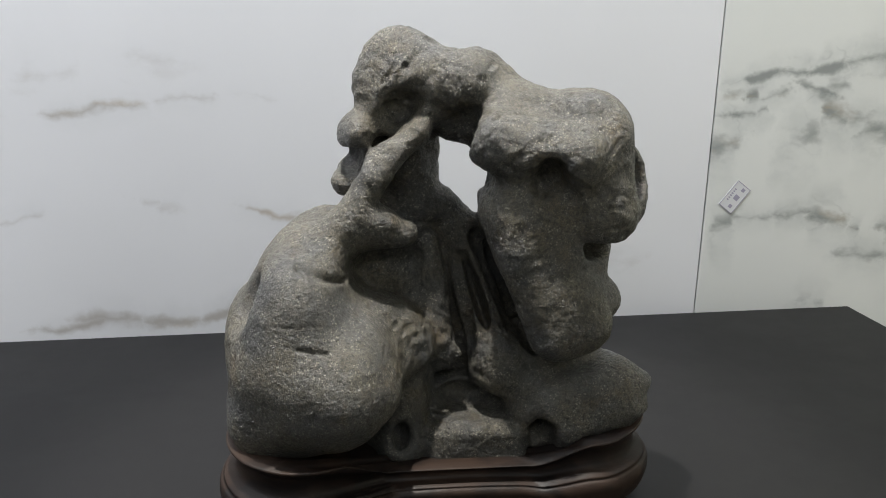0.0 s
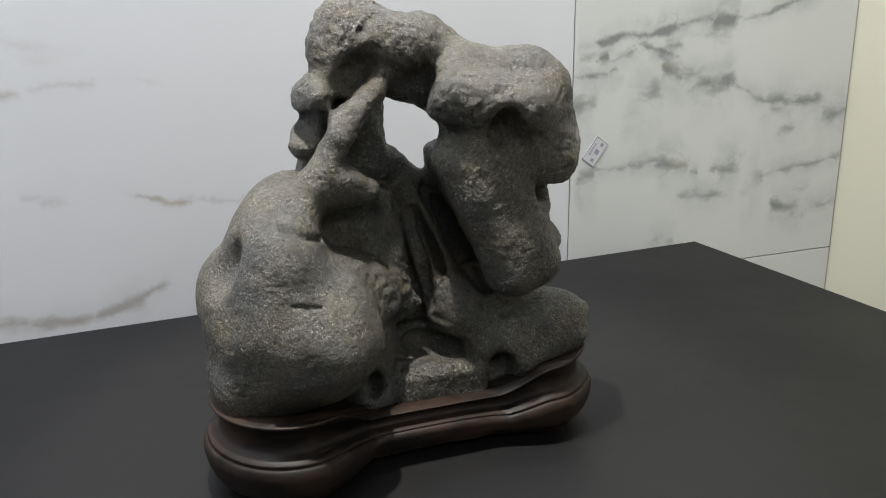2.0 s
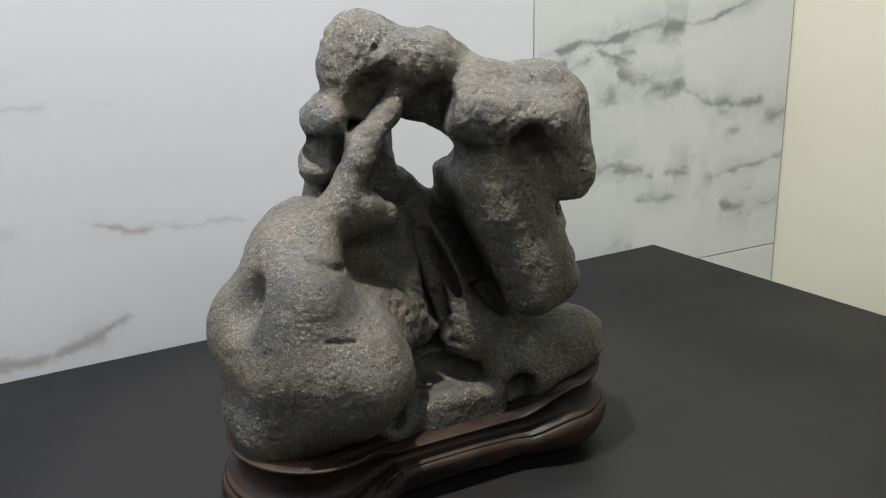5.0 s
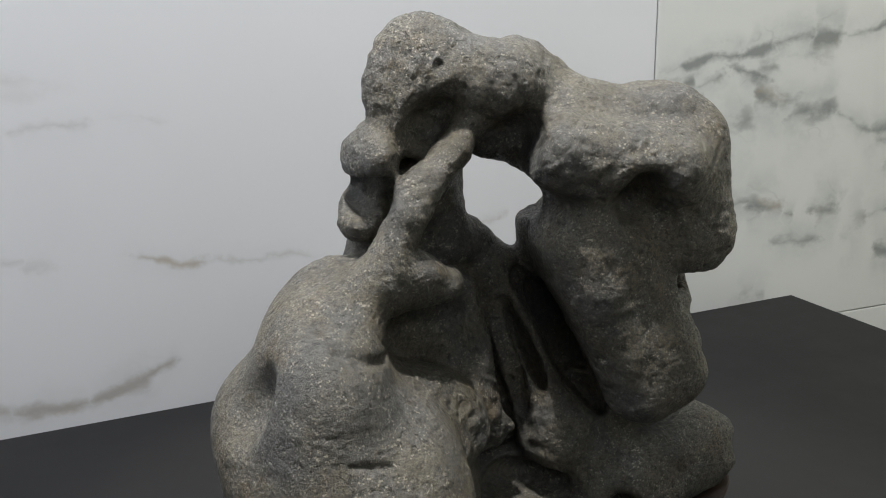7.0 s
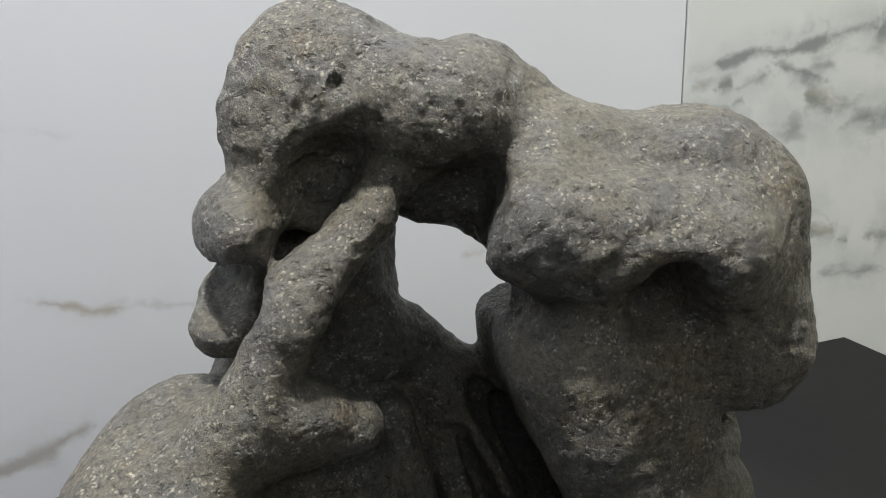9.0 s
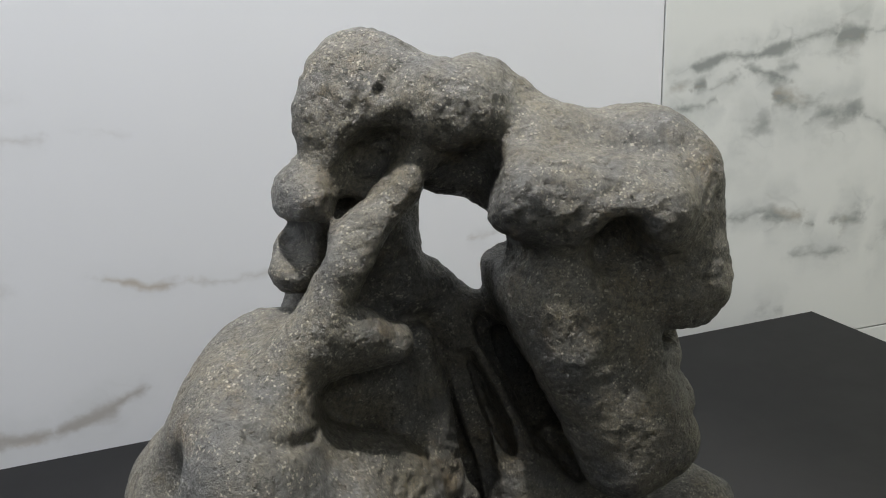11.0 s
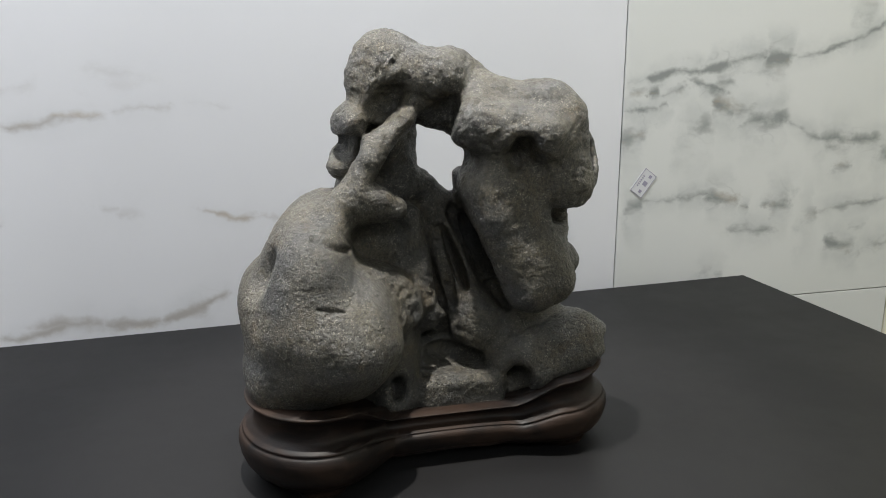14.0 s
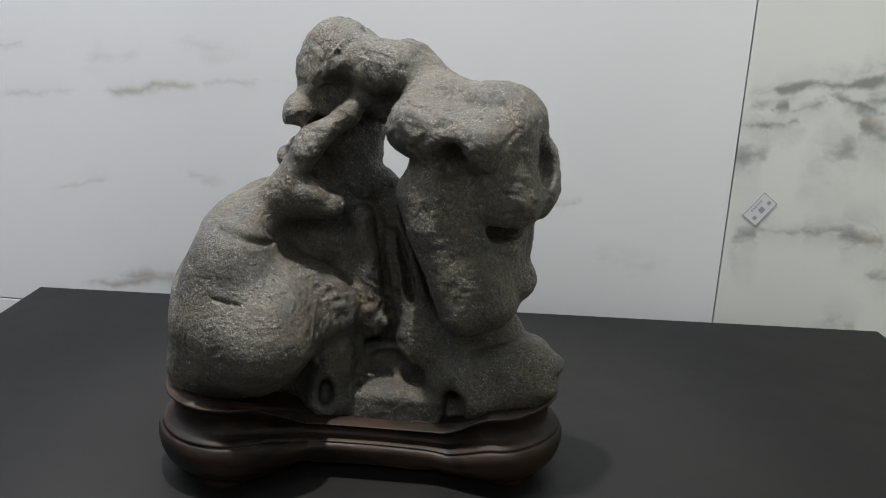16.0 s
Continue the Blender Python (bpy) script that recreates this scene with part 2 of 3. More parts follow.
GREY = paint_material("grey_paint", (0.42, 0.42, 0.42), (0.36, 0.36, 0.36))
GROUT = paint_material("dark_grout", (0.1, 0.09, 0.075), (0.2, 0.18, 0.15), 0.9)
SCREED = paint_material("grey_floor", (0.3, 0.3, 0.3), (0.22, 0.22, 0.22), 0.5)
PAPER = paint_material("label_film", (0.72, 0.72, 0.74), (0.68, 0.68, 0.70), 0.5)
INK = paint_material("stamp_ink", (0.3, 0.28, 0.38), (0.42, 0.4, 0.48), 0.8)


# ---- shaping ----
def mesh_of(name, bm, mat, smooth=False):
    me = bpy.data.meshes.new(name)
    bm.to_mesh(me)
    bm.free()
    me.materials.append(mat)
    for p in me.polygons:
        p.use_smooth = smooth
    return me


def part(name, bm, mat, parent, label="", smooth=False):
    ob = new(name, mesh_of(name, bm, mat, smooth))
    ob.parent = parent
    return tagged(ob, label=label)


def box(x0, x1, y0, y1, z0, z1, bevel=0.0, segments=2):
    bm = bmesh.new()
    bmesh.ops.create_cube(bm, size=1, matrix=Matrix.LocRotScale(((x0 + x1) / 2, (y0 + y1) / 2, (z0 + z1) / 2), None, (x1 - x0, y1 - y0, z1 - z0)))
    if bevel:
        bmesh.ops.bevel(bm, geom=bm.edges[:], offset=bevel, segments=segments, affect="EDGES", profile=0.5)
    return bm


def structure(name, bm, mat, label=""):
    return tagged(new(name, mesh_of(name, bm, mat)), label=label, kind="structure")


# ---- the room ----
WALL_Y, CORNER_X, JOINT_X, JOINT_Z, TILE_H, TILE_W = 1.335, 1.288, 0.644, 0.787, 0.644, 1.288
LEFT_X, BACK_Y, TOP_Z = -2.6, -3.2, 2.8
wall = structure("wall_north", box(LEFT_X, CORNER_X + 0.2, WALL_Y + 0.008, WALL_Y + 0.2, 0, TOP_Z), GROUT, "wall clad in large polished marble slabs")
structure("wall_east", box(CORNER_X, CORNER_X + 0.2, BACK_Y, WALL_Y + 0.004, 0, TOP_Z), CREAM, "plain cream painted side wall")
# west and south walls are unseen, added with greys that steer the bounce
structure("unseen_wall_west", box(LEFT_X - 0.2, LEFT_X, BACK_Y, WALL_Y + 0.2, 0, TOP_Z), GREY, "unseen mid-grey wall, added to bounce some light")
structure("unseen_wall_south", box(LEFT_X - 0.2, CORNER_X + 0.2, BACK_Y - 0.2, BACK_Y, 0, TOP_Z), DUSK, "unseen dark grey wall, added to hold down bounced light")
structure("floor", box(LEFT_X - 0.2, CORNER_X + 0.2, BACK_Y - 0.2, WALL_Y + 0.2, -0.1, 0), SCREED, "plain grey floor")
structure("ceiling", box(LEFT_X - 0.2, CORNER_X + 0.2, BACK_Y - 0.2, WALL_Y + 0.2, TOP_Z, TOP_Z + 0.1), WHITE, "plain white ceiling")


def marble_tiles():
    gap = 0.0012
    rows = ((0.0, JOINT_Z - TILE_H), (JOINT_Z - TILE_H, JOINT_Z), (JOINT_Z, JOINT_Z + TILE_H), (JOINT_Z + TILE_H, JOINT_Z + 2 * TILE_H), (JOINT_Z + 2 * TILE_H, JOINT_Z + 3 * TILE_H), (JOINT_Z + 3 * TILE_H, TOP_Z))
    for z0, z1 in rows:
        for x0, x1, mat in ((LEFT_X, JOINT_X - 2 * TILE_W, BOLD), (JOINT_X - 2 * TILE_W, JOINT_X - TILE_W, QUIET), (JOINT_X - TILE_W, JOINT_X, QUIET), (JOINT_X, CORNER_X - 0.002, BOLD)):
            if z1 - z0 > 0.02:
                part("tile", box(x0 + gap, x1 - gap, WALL_Y, WALL_Y + 0.009, z0 + gap, z1 - gap, 0.0006, 1), mat, wall)


marble_tiles()


# ---- the table ----
TABLE_Z = 0.852
table = tagged(new("display_table"), "low-gloss black display table close to the marble wall", "table")
table.matrix_world = pose(0.209, 1.262, 0, 0, 0, 2.8)
part("tabletop", box(-0.693, 0.693, -0.96, 0, TABLE_Z - 0.04, TABLE_Z, 0.0018, 2), BLACK, table)
part("plinth", box(-0.663, 0.663, -0.93, -0.03, 0, TABLE_Z - 0.04, 0.002, 1), BLACK, table)


# ---- the stone ----
class Field:
    """A solid kept as distances on a grid, built up from rounded masses and hollows."""

    def __init__(self, lo, hi, step):
        self.lo, self.step = np.array(lo), step
        axes = [np.arange(a, b, step, dtype=np.float32) for a, b in zip(lo, hi)]
        self.x, self.y, self.z = np.meshgrid(*axes, indexing="ij", sparse=True)
        self.d = np.full([len(a) for a in axes], 1.0, np.float32)

    def ball(self, c, r, turn=(0, 0, 0)):
        m = Euler([radians(a) for a in turn]).to_matrix().transposed()
        p = [self.x - c[0], self.y - c[1], self.z - c[2]]
        q = [m[i][0] * p[0] + m[i][1] * p[1] + m[i][2] * p[2] for i in range(3)]
        k0 = np.sqrt(sum((q[i] / r[i]) ** 2 for i in range(3)))
        k1 = np.sqrt(sum((q[i] / r[i] ** 2) ** 2 for i in range(3))) + 1e-6
        return k0 * (k0 - 1) / k1

    def block(self, c, half, turn, rounding):
        m = Euler([radians(a) for a in turn]).to_matrix().transposed()
        p = [self.x - c[0], self.y - c[1], self.z - c[2]]
        q = [np.abs(m[i][0] * p[0] + m[i][1] * p[1] + m[i][2] * p[2]) - (half[i] - rounding) for i in range(3)]
        far = np.sqrt(sum(np.maximum(v, 0) ** 2 for v in q))
        return far + np.minimum(np.maximum(np.maximum(q[0], q[1]), q[2]), 0) - rounding

    def limb(self, a, b, ra, rb):
        a, b = np.array(a), np.array(b)
        v = b - a
        p = [self.x - a[0], self.y - a[1], self.z - a[2]]
        h = np.clip((p[0] * v[0] + p[1] * v[1] + p[2] * v[2]) / (v @ v), 0, 1)
        return np.sqrt(sum((p[i] - h * v[i]) ** 2 for i in range(3))) - (ra + (rb - ra) * h)

    def add(self, d, k=0.012):
        h = np.clip(0.5 + 0.5 * (self.d - d) / k, 0, 1)
        self.d = self.d + (d - self.d) * h - k * h * (1 - h)

    def cut(self, d, k=0.006):
        h = np.clip(0.5 - 0.5 * (self.d + d) / k, 0, 1)
        self.d = self.d + (-d - self.d) * h + k * h * (1 - h)

    def surface(self):
        """Vertices and quads of the zero level, one vertex in each cell that it passes through."""
        d = self.d
        inside = d < 0
        n = [s - 1 for s in d.shape]
        corners = [(i, j, k) for i in (0, 1) for j in (0, 1) for k in (0, 1)]
        view = lambda a, c: a[c[0]:c[0] + n[0], c[1]:c[1] + n[1], c[2]:c[2] + n[2]]
        count = sum(view(inside, c).astype(np.int8) for c in corners)
        cell = (count > 0) & (count < 8)
        index = np.full(n, -1, np.int64)
        at = np.argwhere(cell)
        index[cell] = np.arange(len(at))
        total, weight = np.zeros((len(at), 3)), np.zeros(len(at))
        for a in corners:
            for axis in range(3):
                if a[axis]:
                    continue
                b = list(a)
                b[axis] = 1
                da, db = view(d, a)[cell], view(d, b)[cell]
                cross = (da < 0) != (db < 0)
                f = np.where(cross, da / np.where(cross, da - db, 1), 0)
                p = np.tile(np.array(a, float), (len(at), 1))
                p[:, axis] += f
                total += p * cross[:, None]
                weight += cross
        verts = self.lo + self.step * (at + total / weight[:, None])
        quads = []
        for axis in range(3):
            u, v = (axis + 1) % 3, (axis + 2) % 3
            sl0, sl1 = [slice(1, m) for m in n], [slice(1, m) for m in n]
            sl0[axis], sl1[axis] = slice(0, n[axis]), slice(1, n[axis] + 1)
            a, b = inside[tuple(sl0)], inside[tuple(sl1)]
            e = np.argwhere(a != b) + [0 if i == axis else 1 for i in range(3)]
            flip = a[a != b]
            ids = []
            for du, dv in ((1, 1), (0, 1), (0, 0), (1, 0)):
                c = e.copy()
                c[:, u] -= du
                c[:, v] -= dv
                ids.append(index[c[:, 0], c[:, 1], c[:, 2]])
            q = np.stack(ids, 1)
            q[~flip] = q[~flip][:, ::-1]
            quads.append(q)
        return verts, np.concatenate(quads)


def raise_mesh(name, verts, quads, mat):
    me = bpy.data.meshes.new(name)
    me.from_pydata(verts.tolist(), [], quads.tolist())
    me.materials.append(mat)
    me.polygons.foreach_set("use_smooth", np.ones(len(quads), bool))
    me.update()
    return me


STEP = 0.0019


def scholar_stone():
    f = Field((-0.11, 0.63, 0.875), (0.37, 0.9, 1.335), STEP)
    # the mass at the back that ties the lobes together
    f.add(f.limb((0.0951, 0.83, 1), (0.1027, 0.8349, 1.2053), 0.0335, 0.0339), 0.008)
    f.add(f.ball((0.122, 0.832, 1.075), (0.055, 0.03, 0.06), (0, 0, 0)), 0.008)
    f.add(f.ball((0.165, 0.838, 1.01), (0.105, 0.03, 0.095), (0, 0, 0)), 0.008)
    f.add(f.ball((0.2437, 0.8113, 1.1487), (0.0371, 0.0342, 0.0797), (1, 2, 0)), 0.008)
    f.add(f.limb((0.03, 0.8, 0.93), (0.285, 0.805, 0.935), 0.042, 0.038), 0.008)
    f.add(f.block((0.145, 0.845, 1.035), (0.075, 0.02, 0.075), (0, 0, 0), 0.018), 0.01)
    # folds between the lobes
    f.add(f.limb((0.0933, 0.8078, 1.1975), (0.118, 0.814, 1.1462), 0.021, 0.0179), 0.01)
    f.add(f.limb((0.136, 0.8233, 1.1407), (0.1595, 0.8267, 1.111), 0.0215, 0.0229), 0.01)
    f.add(f.limb((0.118, 0.795, 1.11), (0.1316, 0.7823, 1), 0.016, 0.0196), 0.008)
    f.add(f.limb((0.1531, 0.8144, 1.1204), (0.192, 0.78, 0.985), 0.0177, 0.027), 0.008)
    f.add(f.limb((0.108, 0.795, 1.08), (0.108, 0.772, 0.925), 0.014, 0.024), 0.006)
    f.cut(f.limb((0.15, 0.792, 1.095), (0.16, 0.775, 1), 0.006, 0.01), 0.005)
    f.cut(f.limb((0.172, 0.8, 1.115), (0.217, 0.775, 1.02), 0.01, 0.013), 0.006)
    f.cut(f.limb((0.104, 0.775, 1.1), (0.108, 0.76, 1.06), 0.01, 0.013), 0.006)
    # the large pear-shaped lobe
    f.add(f.ball((0.009, 0.7497, 1.0177), (0.0771, 0.1067, 0.0723), (17, -6, 24)), 0.006)
    f.add(f.ball((0.0589, 0.7603, 1.0241), (0.0666, 0.0355, 0.0518), (-4, 18, -2)), 0.016)
    f.add(f.ball((-0.0098, 0.7541, 0.9662), (0.061, 0.0704, 0.0436), (-2, 3, 1)), 0.02)
    f.add(f.ball((0.0072, 0.7797, 1.0755), (0.0453, 0.0625, 0.0663), (-1, 2, -2)), 0.014)
    f.add(f.ball((-0.0022, 0.7407, 1.0516), (0.0449, 0.0645, 0.0734), (-2, -6, 2)), 0.02)
    f.add(f.limb((-0.0399, 0.7212, 0.9526), (-0.0009, 0.7082, 1.0816), 0.0195, 0.0209), 0.03)
    f.add(f.ball((0.0727, 0.8176, 1.0983), (0.0449, 0.0398, 0.0535), (0, 0, 0)), 0.01)
    f.cut(f.block((0.1245, 0.7015, 0.9543), (0.0444, 0.0722, 0.0326), (3, 40, -4), 0.0187), 0.012)
    f.cut(f.ball((0.094, 0.722, 1.096), (0.034, 0.036, 0.022), (0, 14, 0)), 0.008)
    # the ridge that climbs from it to the head
    f.add(f.limb((-0.0011, 0.7318, 1.0853), (0.0396, 0.7528, 1.1385), 0.0258, 0.0163), 0.02)
    f.add(f.limb((0.0429, 0.7502, 1.141), (0.0678, 0.7564, 1.1858), 0.0168, 0.013), 0.008)
    f.add(f.limb((0.0656, 0.7569, 1.1872), (0.105, 0.7694, 1.2253), 0.0156, 0.0091), 0.006)
    f.add(f.limb((0.028, 0.7932, 1.1167), (0.0679, 0.772, 1.1343), 0.0339, 0.0158), 0.014)
    # the knob below the ridge
    f.add(f.limb((0.0581, 0.76, 1.1339), (0.0935, 0.7604, 1.1304), 0.0219, 0.014), 0.012)
    f.add(f.ball((0.07, 0.756, 1.142), (0.022, 0.02, 0.016), (0, 0, 0)), 0.008)
    # the head with the two small lumps at its side
    f.add(f.ball((0.0931, 0.7926, 1.2639), (0.0434, 0.0235, 0.0512), (-8, -2, -2)), 0.008)
    f.add(f.ball((0.052, 0.7929, 1.2186), (0.0174, 0.0338, 0.0207), (-4, 1, 3)), 0.014)
    f.add(f.ball((0.0464, 0.7985, 1.1716), (0.0179, 0.0224, 0.0137), (1, -1, 0)), 0.01)
    f.add(f.limb((0.0524, 0.8165, 1.1753), (0.067, 0.8121, 1.2277), 0.0198, 0.017), 0.006)
    f.add(f.limb((0.064, 0.826, 1.13), (0.088, 0.832, 1.225), 0.026, 0.022), 0.008)
    f.add(f.ball((0.178, 0.845, 1.085), (0.036, 0.022, 0.036), (0, 0, 0)), 0.008)
    # the arch over to the shoulder
    f.add(f.limb((0.1025, 0.7959, 1.2741), (0.1467, 0.7729, 1.2671), 0.0277, 0.0288), 0.014)
    f.add(f.limb((0.1637, 0.7923, 1.2697), (0.2022, 0.7831, 1.2376), 0.0266, 0.0278), 0.014)
    f.add(f.ball((0.1505, 0.8038, 1.2393), (0.04, 0.0332, 0.0319), (0, 3, 0)), 0.01)
    # the column
    f.add(f.block((0.2548, 0.7729, 1.0978), (0.038, 0.0538, 0.0713), (0, 2, -19), 0.0349), 0.006)
    f.add(f.block((0.2253, 0.7403, 1.103), (0.0405, 0.0387, 0.0889), (-1, -23, -8), 0.0286), 0.01)
    f.add(f.block((0.215, 0.7758, 1.1729), (0.0432, 0.0524, 0.062), (3, -10, 10), 0.0249), 0.016)
    f.add(f.ball((0.276, 0.7691, 1.0631), (0.0316, 0.0412, 0.0217), (3, -3, 2)), 0.006)
    # the shoulder, its brow and its hanging arm
    f.add(f.limb((0.1896, 0.7606, 1.2354), (0.2686, 0.762, 1.2236), 0.0277, 0.0356), 0.016)
    f.add(f.limb((0.1764, 0.7368, 1.2185), (0.2413, 0.7103, 1.21), 0.0293, 0.0269), 0.012)
    f.add(f.ball((0.2547, 0.7539, 1.245), (0.0305, 0.0366, 0.0187), (1, 0, 0)), 0.01)
    f.add(f.limb((0.2649, 0.7305, 1.2242), (0.2703, 0.7293, 1.1576), 0.0298, 0.0353), 0.014)
    f.add(f.ball((0.2966, 0.7605, 1.1714), (0.0246, 0.0358, 0.0427), (-2, -2, 1)), 0.008)
    # the foot
    f.add(f.block((0.2778, 0.772, 0.954), (0.0561, 0.0503, 0.0356), (-13, -14, 3), 0.0234), 0.01)
    f.add(f.ball((0.3169, 0.7529, 0.978), (0.0259, 0.0193, 0.0133), (0, -3, -1)), 0.01)
    f.add(f.ball((0.2389, 0.7973, 0.9796), (0.0637, 0.0444, 0.0565), (1, 1, -1)), 0.01)
    f.add(f.ball((0.228, 0.772, 0.945), (0.036, 0.04, 0.04), (0, 0, 0)), 0.008)
    # the lip of the basin, its pillar and a small horn above it
    f.add(f.limb((0.096, 0.772, 1), (0.094, 0.768, 0.915), 0.022, 0.03), 0.012)
    f.add(f.limb((0.122, 0.776, 1.02), (0.1482, 0.7736, 1.0044), 0.01, 0.0072), 0.004)
    f.add(f.ball((0.13, 0.772, 1.018), (0.012, 0.01, 0.008), (0, 0, 0)), 0.003)
    f.add(f.ball((0.1357, 0.7726, 0.9468), (0.0129, 0.0117, 0.0055), (0, 0, 0)), 0.004)
    f.add(f.ball((0.194, 0.778, 0.985), (0.03, 0.028, 0.04), (0, 0, 0)), 0.008)
    # hollows
    f.cut(f.ball((0.168, 0.786, 1.062), (0.006, 0.024, 0.042), (0, -18, 0)), 0.006)
    f.cut(f.ball((0.206, 0.768, 1.045), (0.01, 0.03, 0.045), (0, -25, 0)), 0.004)
    f.cut(f.ball((0.094, 0.75, 1.239), (0.026, 0.04, 0.022), (0, -24, 0)), 0.01)
    f.cut(f.ball((0.146, 0.752, 1.226), (0.013, 0.026, 0.02), (0, 20, 0)), 0.012)
    f.cut(f.ball((0.048, 0.7859, 1.1934), (0.0123, 0.0402, 0.0157), (1, 24, 4)), 0.006)
    f.cut(f.ball((0.1714, 0.8245, 1.1848), (0.0381, 0.0586, 0.0231), (5, -3, 4)), 0.006)
    f.cut(f.ball((0.2153, 0.7044, 1.1898), (0.0136, 0.0238, 0.0189), (0, 10, -10)), 0.014)
    f.cut(f.ball((0.3051, 0.7354, 1.1896), (0.0125, 0.0165, 0.0225), (0, -1, 19)), 0.006)
    f.cut(f.ball((-0.0524, 0.7308, 1.0763), (0.0184, 0.0167, 0.0246), (0, 30, 0)), 0.016)
    f.cut(f.ball((0.164, 0.774, 0.955), (0.033, 0.024, 0.014), (0, 6, -10)), 0.008)
    f.cut(f.ball((0.094, 0.738, 0.931), (0.008, 0.03, 0.014), (0, 6, 10)), 0.01)
    f.cut(f.ball((0.228, 0.742, 0.934), (0.012, 0.024, 0.017), (0, 20, 10)), 0.014)
    f.cut(f.ball((0.2678, 0.7321, 1.1261), (0.0275, 0.0232, 0.0151), (-2, 12, 2)), 0.008)
    f.add(f.limb((0.1028, 0.7692, 1.2182), (0.1283, 0.786, 1.2538), 0.0113, 0.0121), 0.008)
    f.add(f.block((0.168, 0.766, 0.914), (0.05, 0.027, 0.027), (0, -2, -4), 0.013), 0.006)
    verts, quads = f.surface()
    coarse = new("scholar_stone", raise_mesh("scholar_stone", verts, quads, STONE))
    finer = coarse.modifiers.new("finer", "SUBSURF")
    finer.levels = finer.render_levels = 1
    bpy.context.view_layer.update()
    me = bpy.data.meshes.new_from_object(coarse.evaluated_get(bpy.context.evaluated_depsgraph_get()))
    bpy.data.objects.remove(coarse)
    me.name = "scholar_stone"
    weather(me)
    return tagged(new("scholar_stone", me), "rough grey-brown scholar's rock with holes on a carved wooden stand", "rock")


def scored(p, a, b, wide):
    """How deep in a groove from a to b (x, z) over the front of the large lobe a place lies."""
    if p[1] > 0.735 or abs(p[0]) > 0.08:
        return 0.0
    u, v = b[0] - a[0], b[1] - a[1]
    h = min(1.0, max(0.0, ((p[0] - a[0]) * u + (p[2] - a[1]) * v) / (u * u + v * v)))
    d = math.hypot(p[0] - a[0] - h * u, p[2] - a[1] - h * v)
    return math.exp(-(d / (wide * (0.5 + 0.5 * math.sin(math.pi * (0.15 + 0.7 * h))))) ** 2)


def weather(me):
    """Swellings, crags and grit of the stone's skin."""
    count = len(me.vertices)
    places, normals = np.empty(count * 3, np.float32), np.empty(count * 3, np.float32)
    me.vertices.foreach_get("co", places)
    me.vertices.foreach_get("normal", normals)
    places, normals = places.reshape(-1, 3), normals.reshape(-1, 3)
    amount = np.empty(count, np.float32)
    here, warp = noise.noise, noise.noise_vector
    for i, p in enumerate(places.tolist()):
        q = Vector(p)
        edge = math.exp(-((p[0] - 0.098) ** 2 + (p[1] - 0.725) ** 2 + (p[2] - 1.035) ** 2) / 0.0009)
        upper = min(1.0, max(0.0, (p[2] - 1.10) / 0.1 + 4 * max(0.0, p[0] - 0.1)))
        rough = 0.38 + (0.28 + 0.62 * max(0.0, here(q * 13 + Vector((3, 1, 2))))) * upper + 1.3 * edge + 1.2 * math.exp(-((p[0] - 0.14) ** 2 + (p[1] - 0.765) ** 2 + (p[2] - 1.012) ** 2) / 0.0006)
        rough += 0.45 * math.exp(-((p[0] - 0.16) ** 2 / 0.0032 + (p[2] - 0.985) ** 2 / 0.008)) + 0.5 * math.exp(-((p[0] - 0.15) ** 2 / 0.0040 + (p[2] - 1.22) ** 2 / 0.0020))
        bent = q + 0.012 * warp(q * 30)
        crag = abs(here(bent * 50))
        grit = here(q * 330)
        slit = scored(p, (0.000, 1.115), (0.040, 1.096), 0.0030) * 0.0045 + scored(p, (0.000, 1.0535), (0.024, 1.050), 0.0024) * 0.0022
        amount[i] = -slit + 0.0034 * here(q * 24) + rough * (0.0016 * (0.2 - crag) + 0.0012 * here(bent * 110)) + 0.00045 * grit * (0.4 + abs(grit)) - (0.4 + rough) * 0.0024 * max(0.0, here(q * 105 + Vector((7, 2, 5))) - 0.28)
    places += normals * amount[:, None]
    # the foot is let into the collar of its stand
    for i in np.nonzero(places[:, 2] < 0.975)[0].tolist():
        x, y, z = places[i].tolist()
        over = plan_distance(x, y) + 0.0145
        sunk = min(1.0, max(0.0, (rim_height(x, y) + 0.012 - z) / 0.016))
        if over > 0 and sunk > 0:
            gx = plan_distance(x + 0.002, y) - plan_distance(x - 0.002, y)
            gy = plan_distance(x, y + 0.002) - plan_distance(x, y - 0.002)
            k = over * sunk / max(1e-6, math.hypot(gx, gy))
            places[i, 0] -= gx * k
            places[i, 1] -= gy * k
    me.vertices.foreach_set("co", places.ravel())
    me.update()


# ---- its stand ----
def plan_distance(x, y):
    """Distance to the stand's outline in plan: two round lobes joined by a narrower waist."""
    def disc(cx, cy, rx, ry):
        k = math.hypot((x - cx) / rx, (y - cy) / ry)
        return (k - 1) * min(rx, ry)

    def join(a, b, k):
        h = min(1, max(0, 0.5 + 0.5 * (a - b) / k))
        return a + (b - a) * h - k * h * (1 - h)
    d = disc(0.001, 0.744, 0.081, 0.094)
    d = join(d, disc(0.274, 0.768, 0.0715, 0.074), 0.01)
    across = max(abs(x - 0.14) - 0.15, abs(y - 0.785) - 0.075)
    return join(d, across, 0.018)


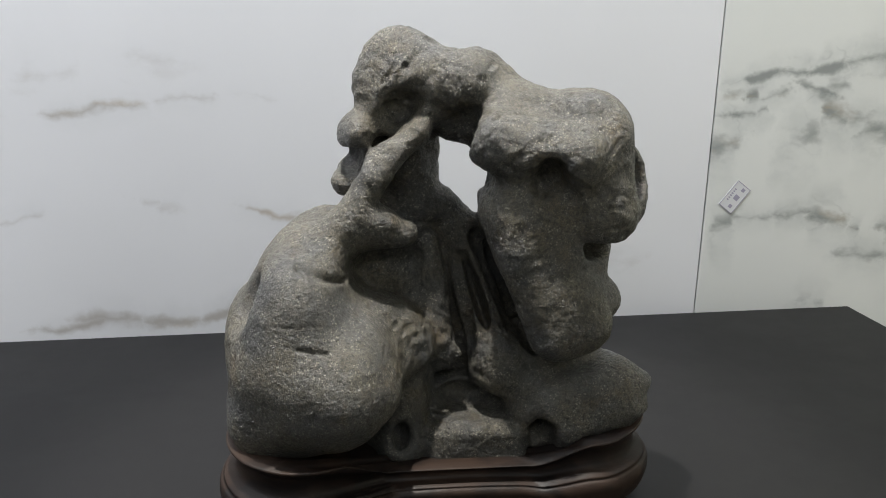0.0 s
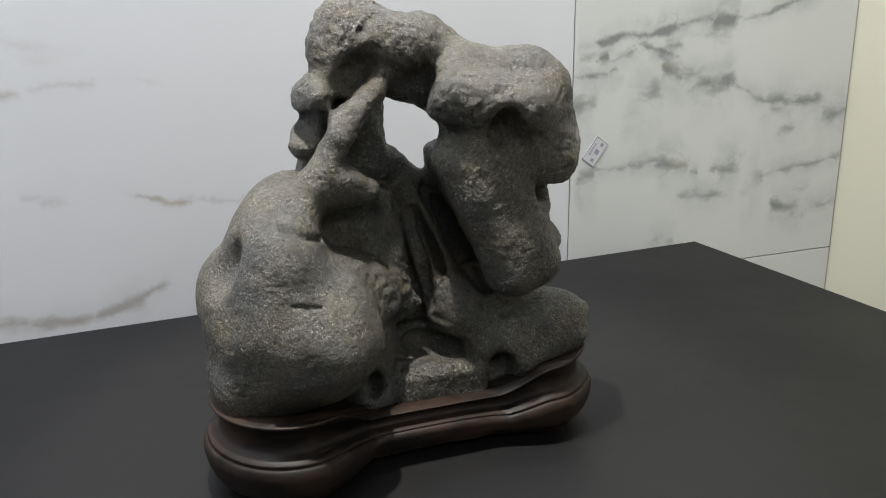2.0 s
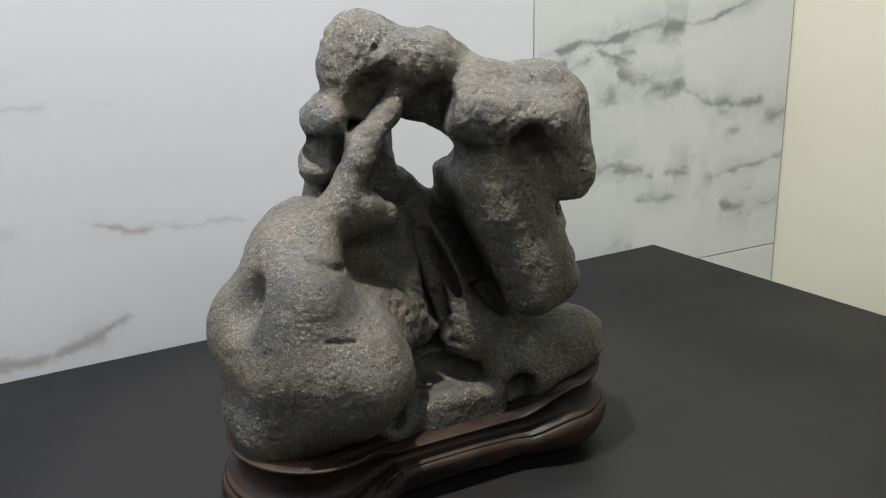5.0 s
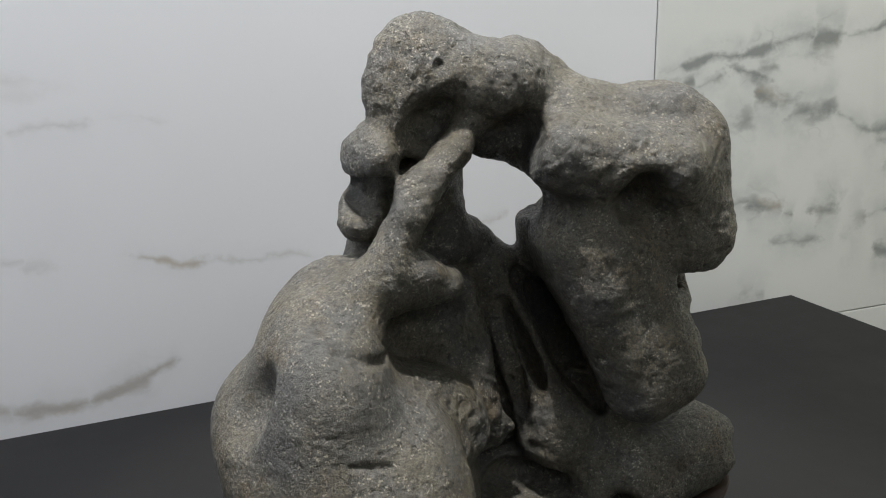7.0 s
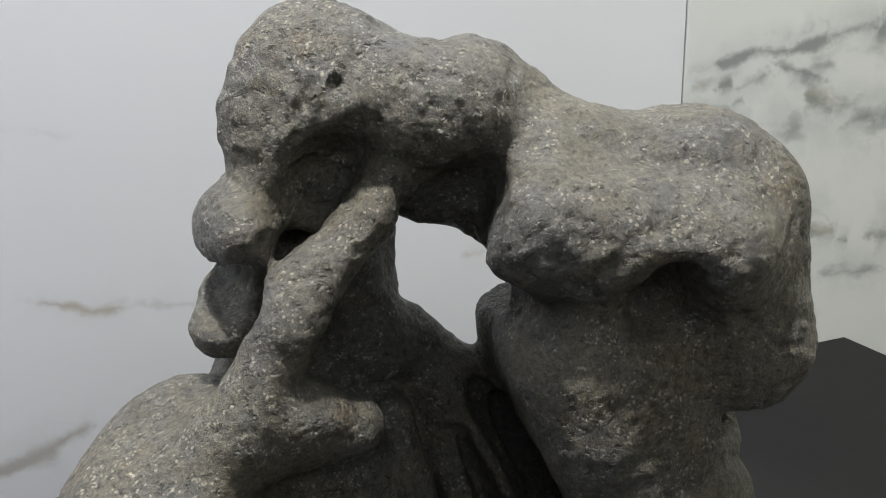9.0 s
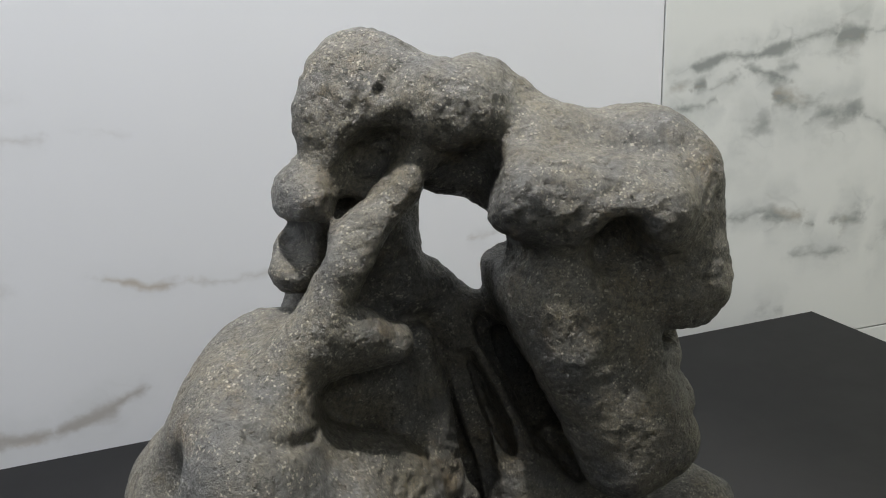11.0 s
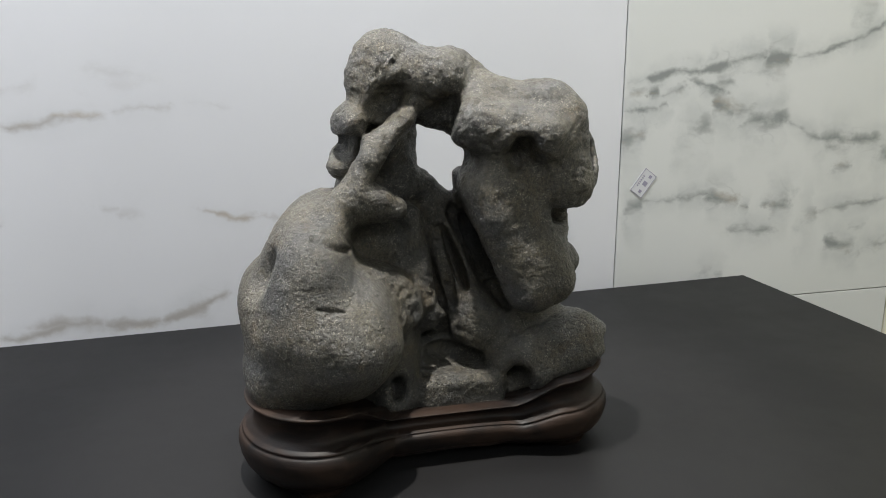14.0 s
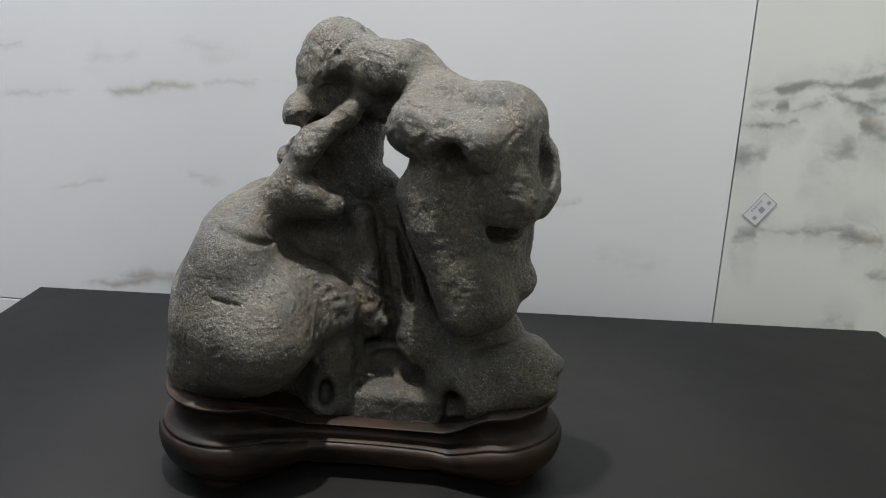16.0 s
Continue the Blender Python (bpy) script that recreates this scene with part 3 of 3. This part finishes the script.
def rim_height(x, y):
    """How high the stand's collar reaches along its length."""
    def rise(v, a, b):
        t = min(1, max(0, (v - a) / (b - a)))
        return t * t * (3 - 2 * t)
    z = 0.909 + 0.036 * rise(x, 0.076, 0.056) + 0.028 * rise(x, 0.215, 0.275) + 0.008 * rise(x, 0.275, 0.335)
    return z


scholar_stone()


# height up to the collar (0 to 1) and how far the surface lies inside the outline
STAND_PROFILE = ((0.0, 0.026), (0.03, 0.021), (0.05, 0.0195), (0.065, 0.019), (0.075, 0.0205), (0.085, 0.0165), (0.15, 0.0100), (0.23, 0.0050), (0.32, 0.0018), (0.42, 0.0), (0.49, 0.0004),
                 (0.53, 0.0016), (0.555, 0.0030), (0.565, 0.0058), (0.58, 0.0042), (0.60, 0.0056), (0.63, 0.0100), (0.66, 0.0140), (0.69, 0.0160), (0.80, 0.0170), (0.89, 0.0146), (0.94, 0.0112), (0.97, 0.0084), (0.99, 0.0080), (1.0, 0.0094), (1.0, 0.026), (0.9, 0.042))


def carved_stand():
    stand = tagged(new("wooden_stand"), "dark rosewood carved stand with moulded collar on the black table", "stand")
    cx, cy, count = 0.135, 0.782, 480
    bm = bmesh.new()
    rings = []
    for up, inset in STAND_PROFILE:
        ring = []
        for i in range(count):
            a = 2 * math.pi * i / count
            lo, hi = 0.0, 0.35
            for _ in range(22):
                mid = (lo + hi) / 2
                px = cx + mid * math.cos(a)
                waist = max(0.0, 1 - abs(px - 0.14) / 0.1) if up < 0.4 else 0.0
                if plan_distance(px, cy + mid * math.sin(a)) + inset * (1 - 0.75 * min(1.0, 2 * waist)) < 0:
                    lo = mid
                else:
                    hi = mid
            x, y = cx + lo * math.cos(a), cy + lo * math.sin(a)
            arch = 0.011 * max(0.0, 1 - ((x - 0.14) / 0.085) ** 2) ** 0.5 if abs(x - 0.14) < 0.085 else 0.0
            foot = TABLE_Z + 0.004 + arch
            ring.append(bm.verts.new((x, y, foot + up * (rim_height(x, y) - foot))))
        rings.append(ring)
    for a, b in zip(rings, rings[1:]):
        for i in range(count):
            j = (i + 1) % count
            bm.faces.new((a[i], a[j], b[j], b[i]))
    bm.faces.new(rings[-1])
    bm.faces.new(rings[0][::-1])
    part("body", bm, WOOD, stand, smooth=True)
    for x, y in ((0.0, 0.695), (0.0, 0.79), (0.285, 0.742), (0.285, 0.815)):
        bm = bmesh.new()
        bmesh.ops.create_cone(bm, cap_ends=True, segments=28, radius1=0.024, radius2=0.028, depth=0.006, matrix=Matrix.Translation((x, y, TABLE_Z + 0.003)))
        part("foot", bm, WOOD, stand, smooth=False)
    return stand


carved_stand()


# ---- the stamp on the wall ----
def wall_stamp():
    stamp = tagged(new("inked_label"), "small inked rectangular label on the veined marble slab", "label")
    stamp.matrix_world = pose(0.694, WALL_Y - 0.0012, 1.036, 90, 0, 0) @ pose(0, 0, 0, 0, 0, 53)
    w, h = 0.050, 0.029
    part("backing", box(-w / 2, w / 2, -h / 2, h / 2, -0.001, 0), PAPER, stamp)
    for x0, x1, y0, y1 in ((-w / 2, w / 2, h / 2 - 0.001, h / 2), (-w / 2, w / 2, -h / 2, -h / 2 + 0.001), (-w / 2, -w / 2 + 0.001, -h / 2, h / 2), (w / 2 - 0.001, w / 2, -h / 2, h / 2)):
        part("border", box(x0, x1, y0, y1, 0, 0.0004), INK, stamp)
    for x, y, s in ((-0.016, -0.004, 0.006), (0.001, -0.003, 0.009), (0.017, -0.004, 0.006)):
        part("mark", box(x - s / 2, x + s / 2, y - s / 2, y + s / 2, 0, 0.0004), INK, stamp)
    for k in range(6):
        x = -0.011 + 0.0042 * k
        part("bar", box(x, x + 0.0022, 0.006, 0.0095, 0, 0.0004), INK, stamp)


wall_stamp()
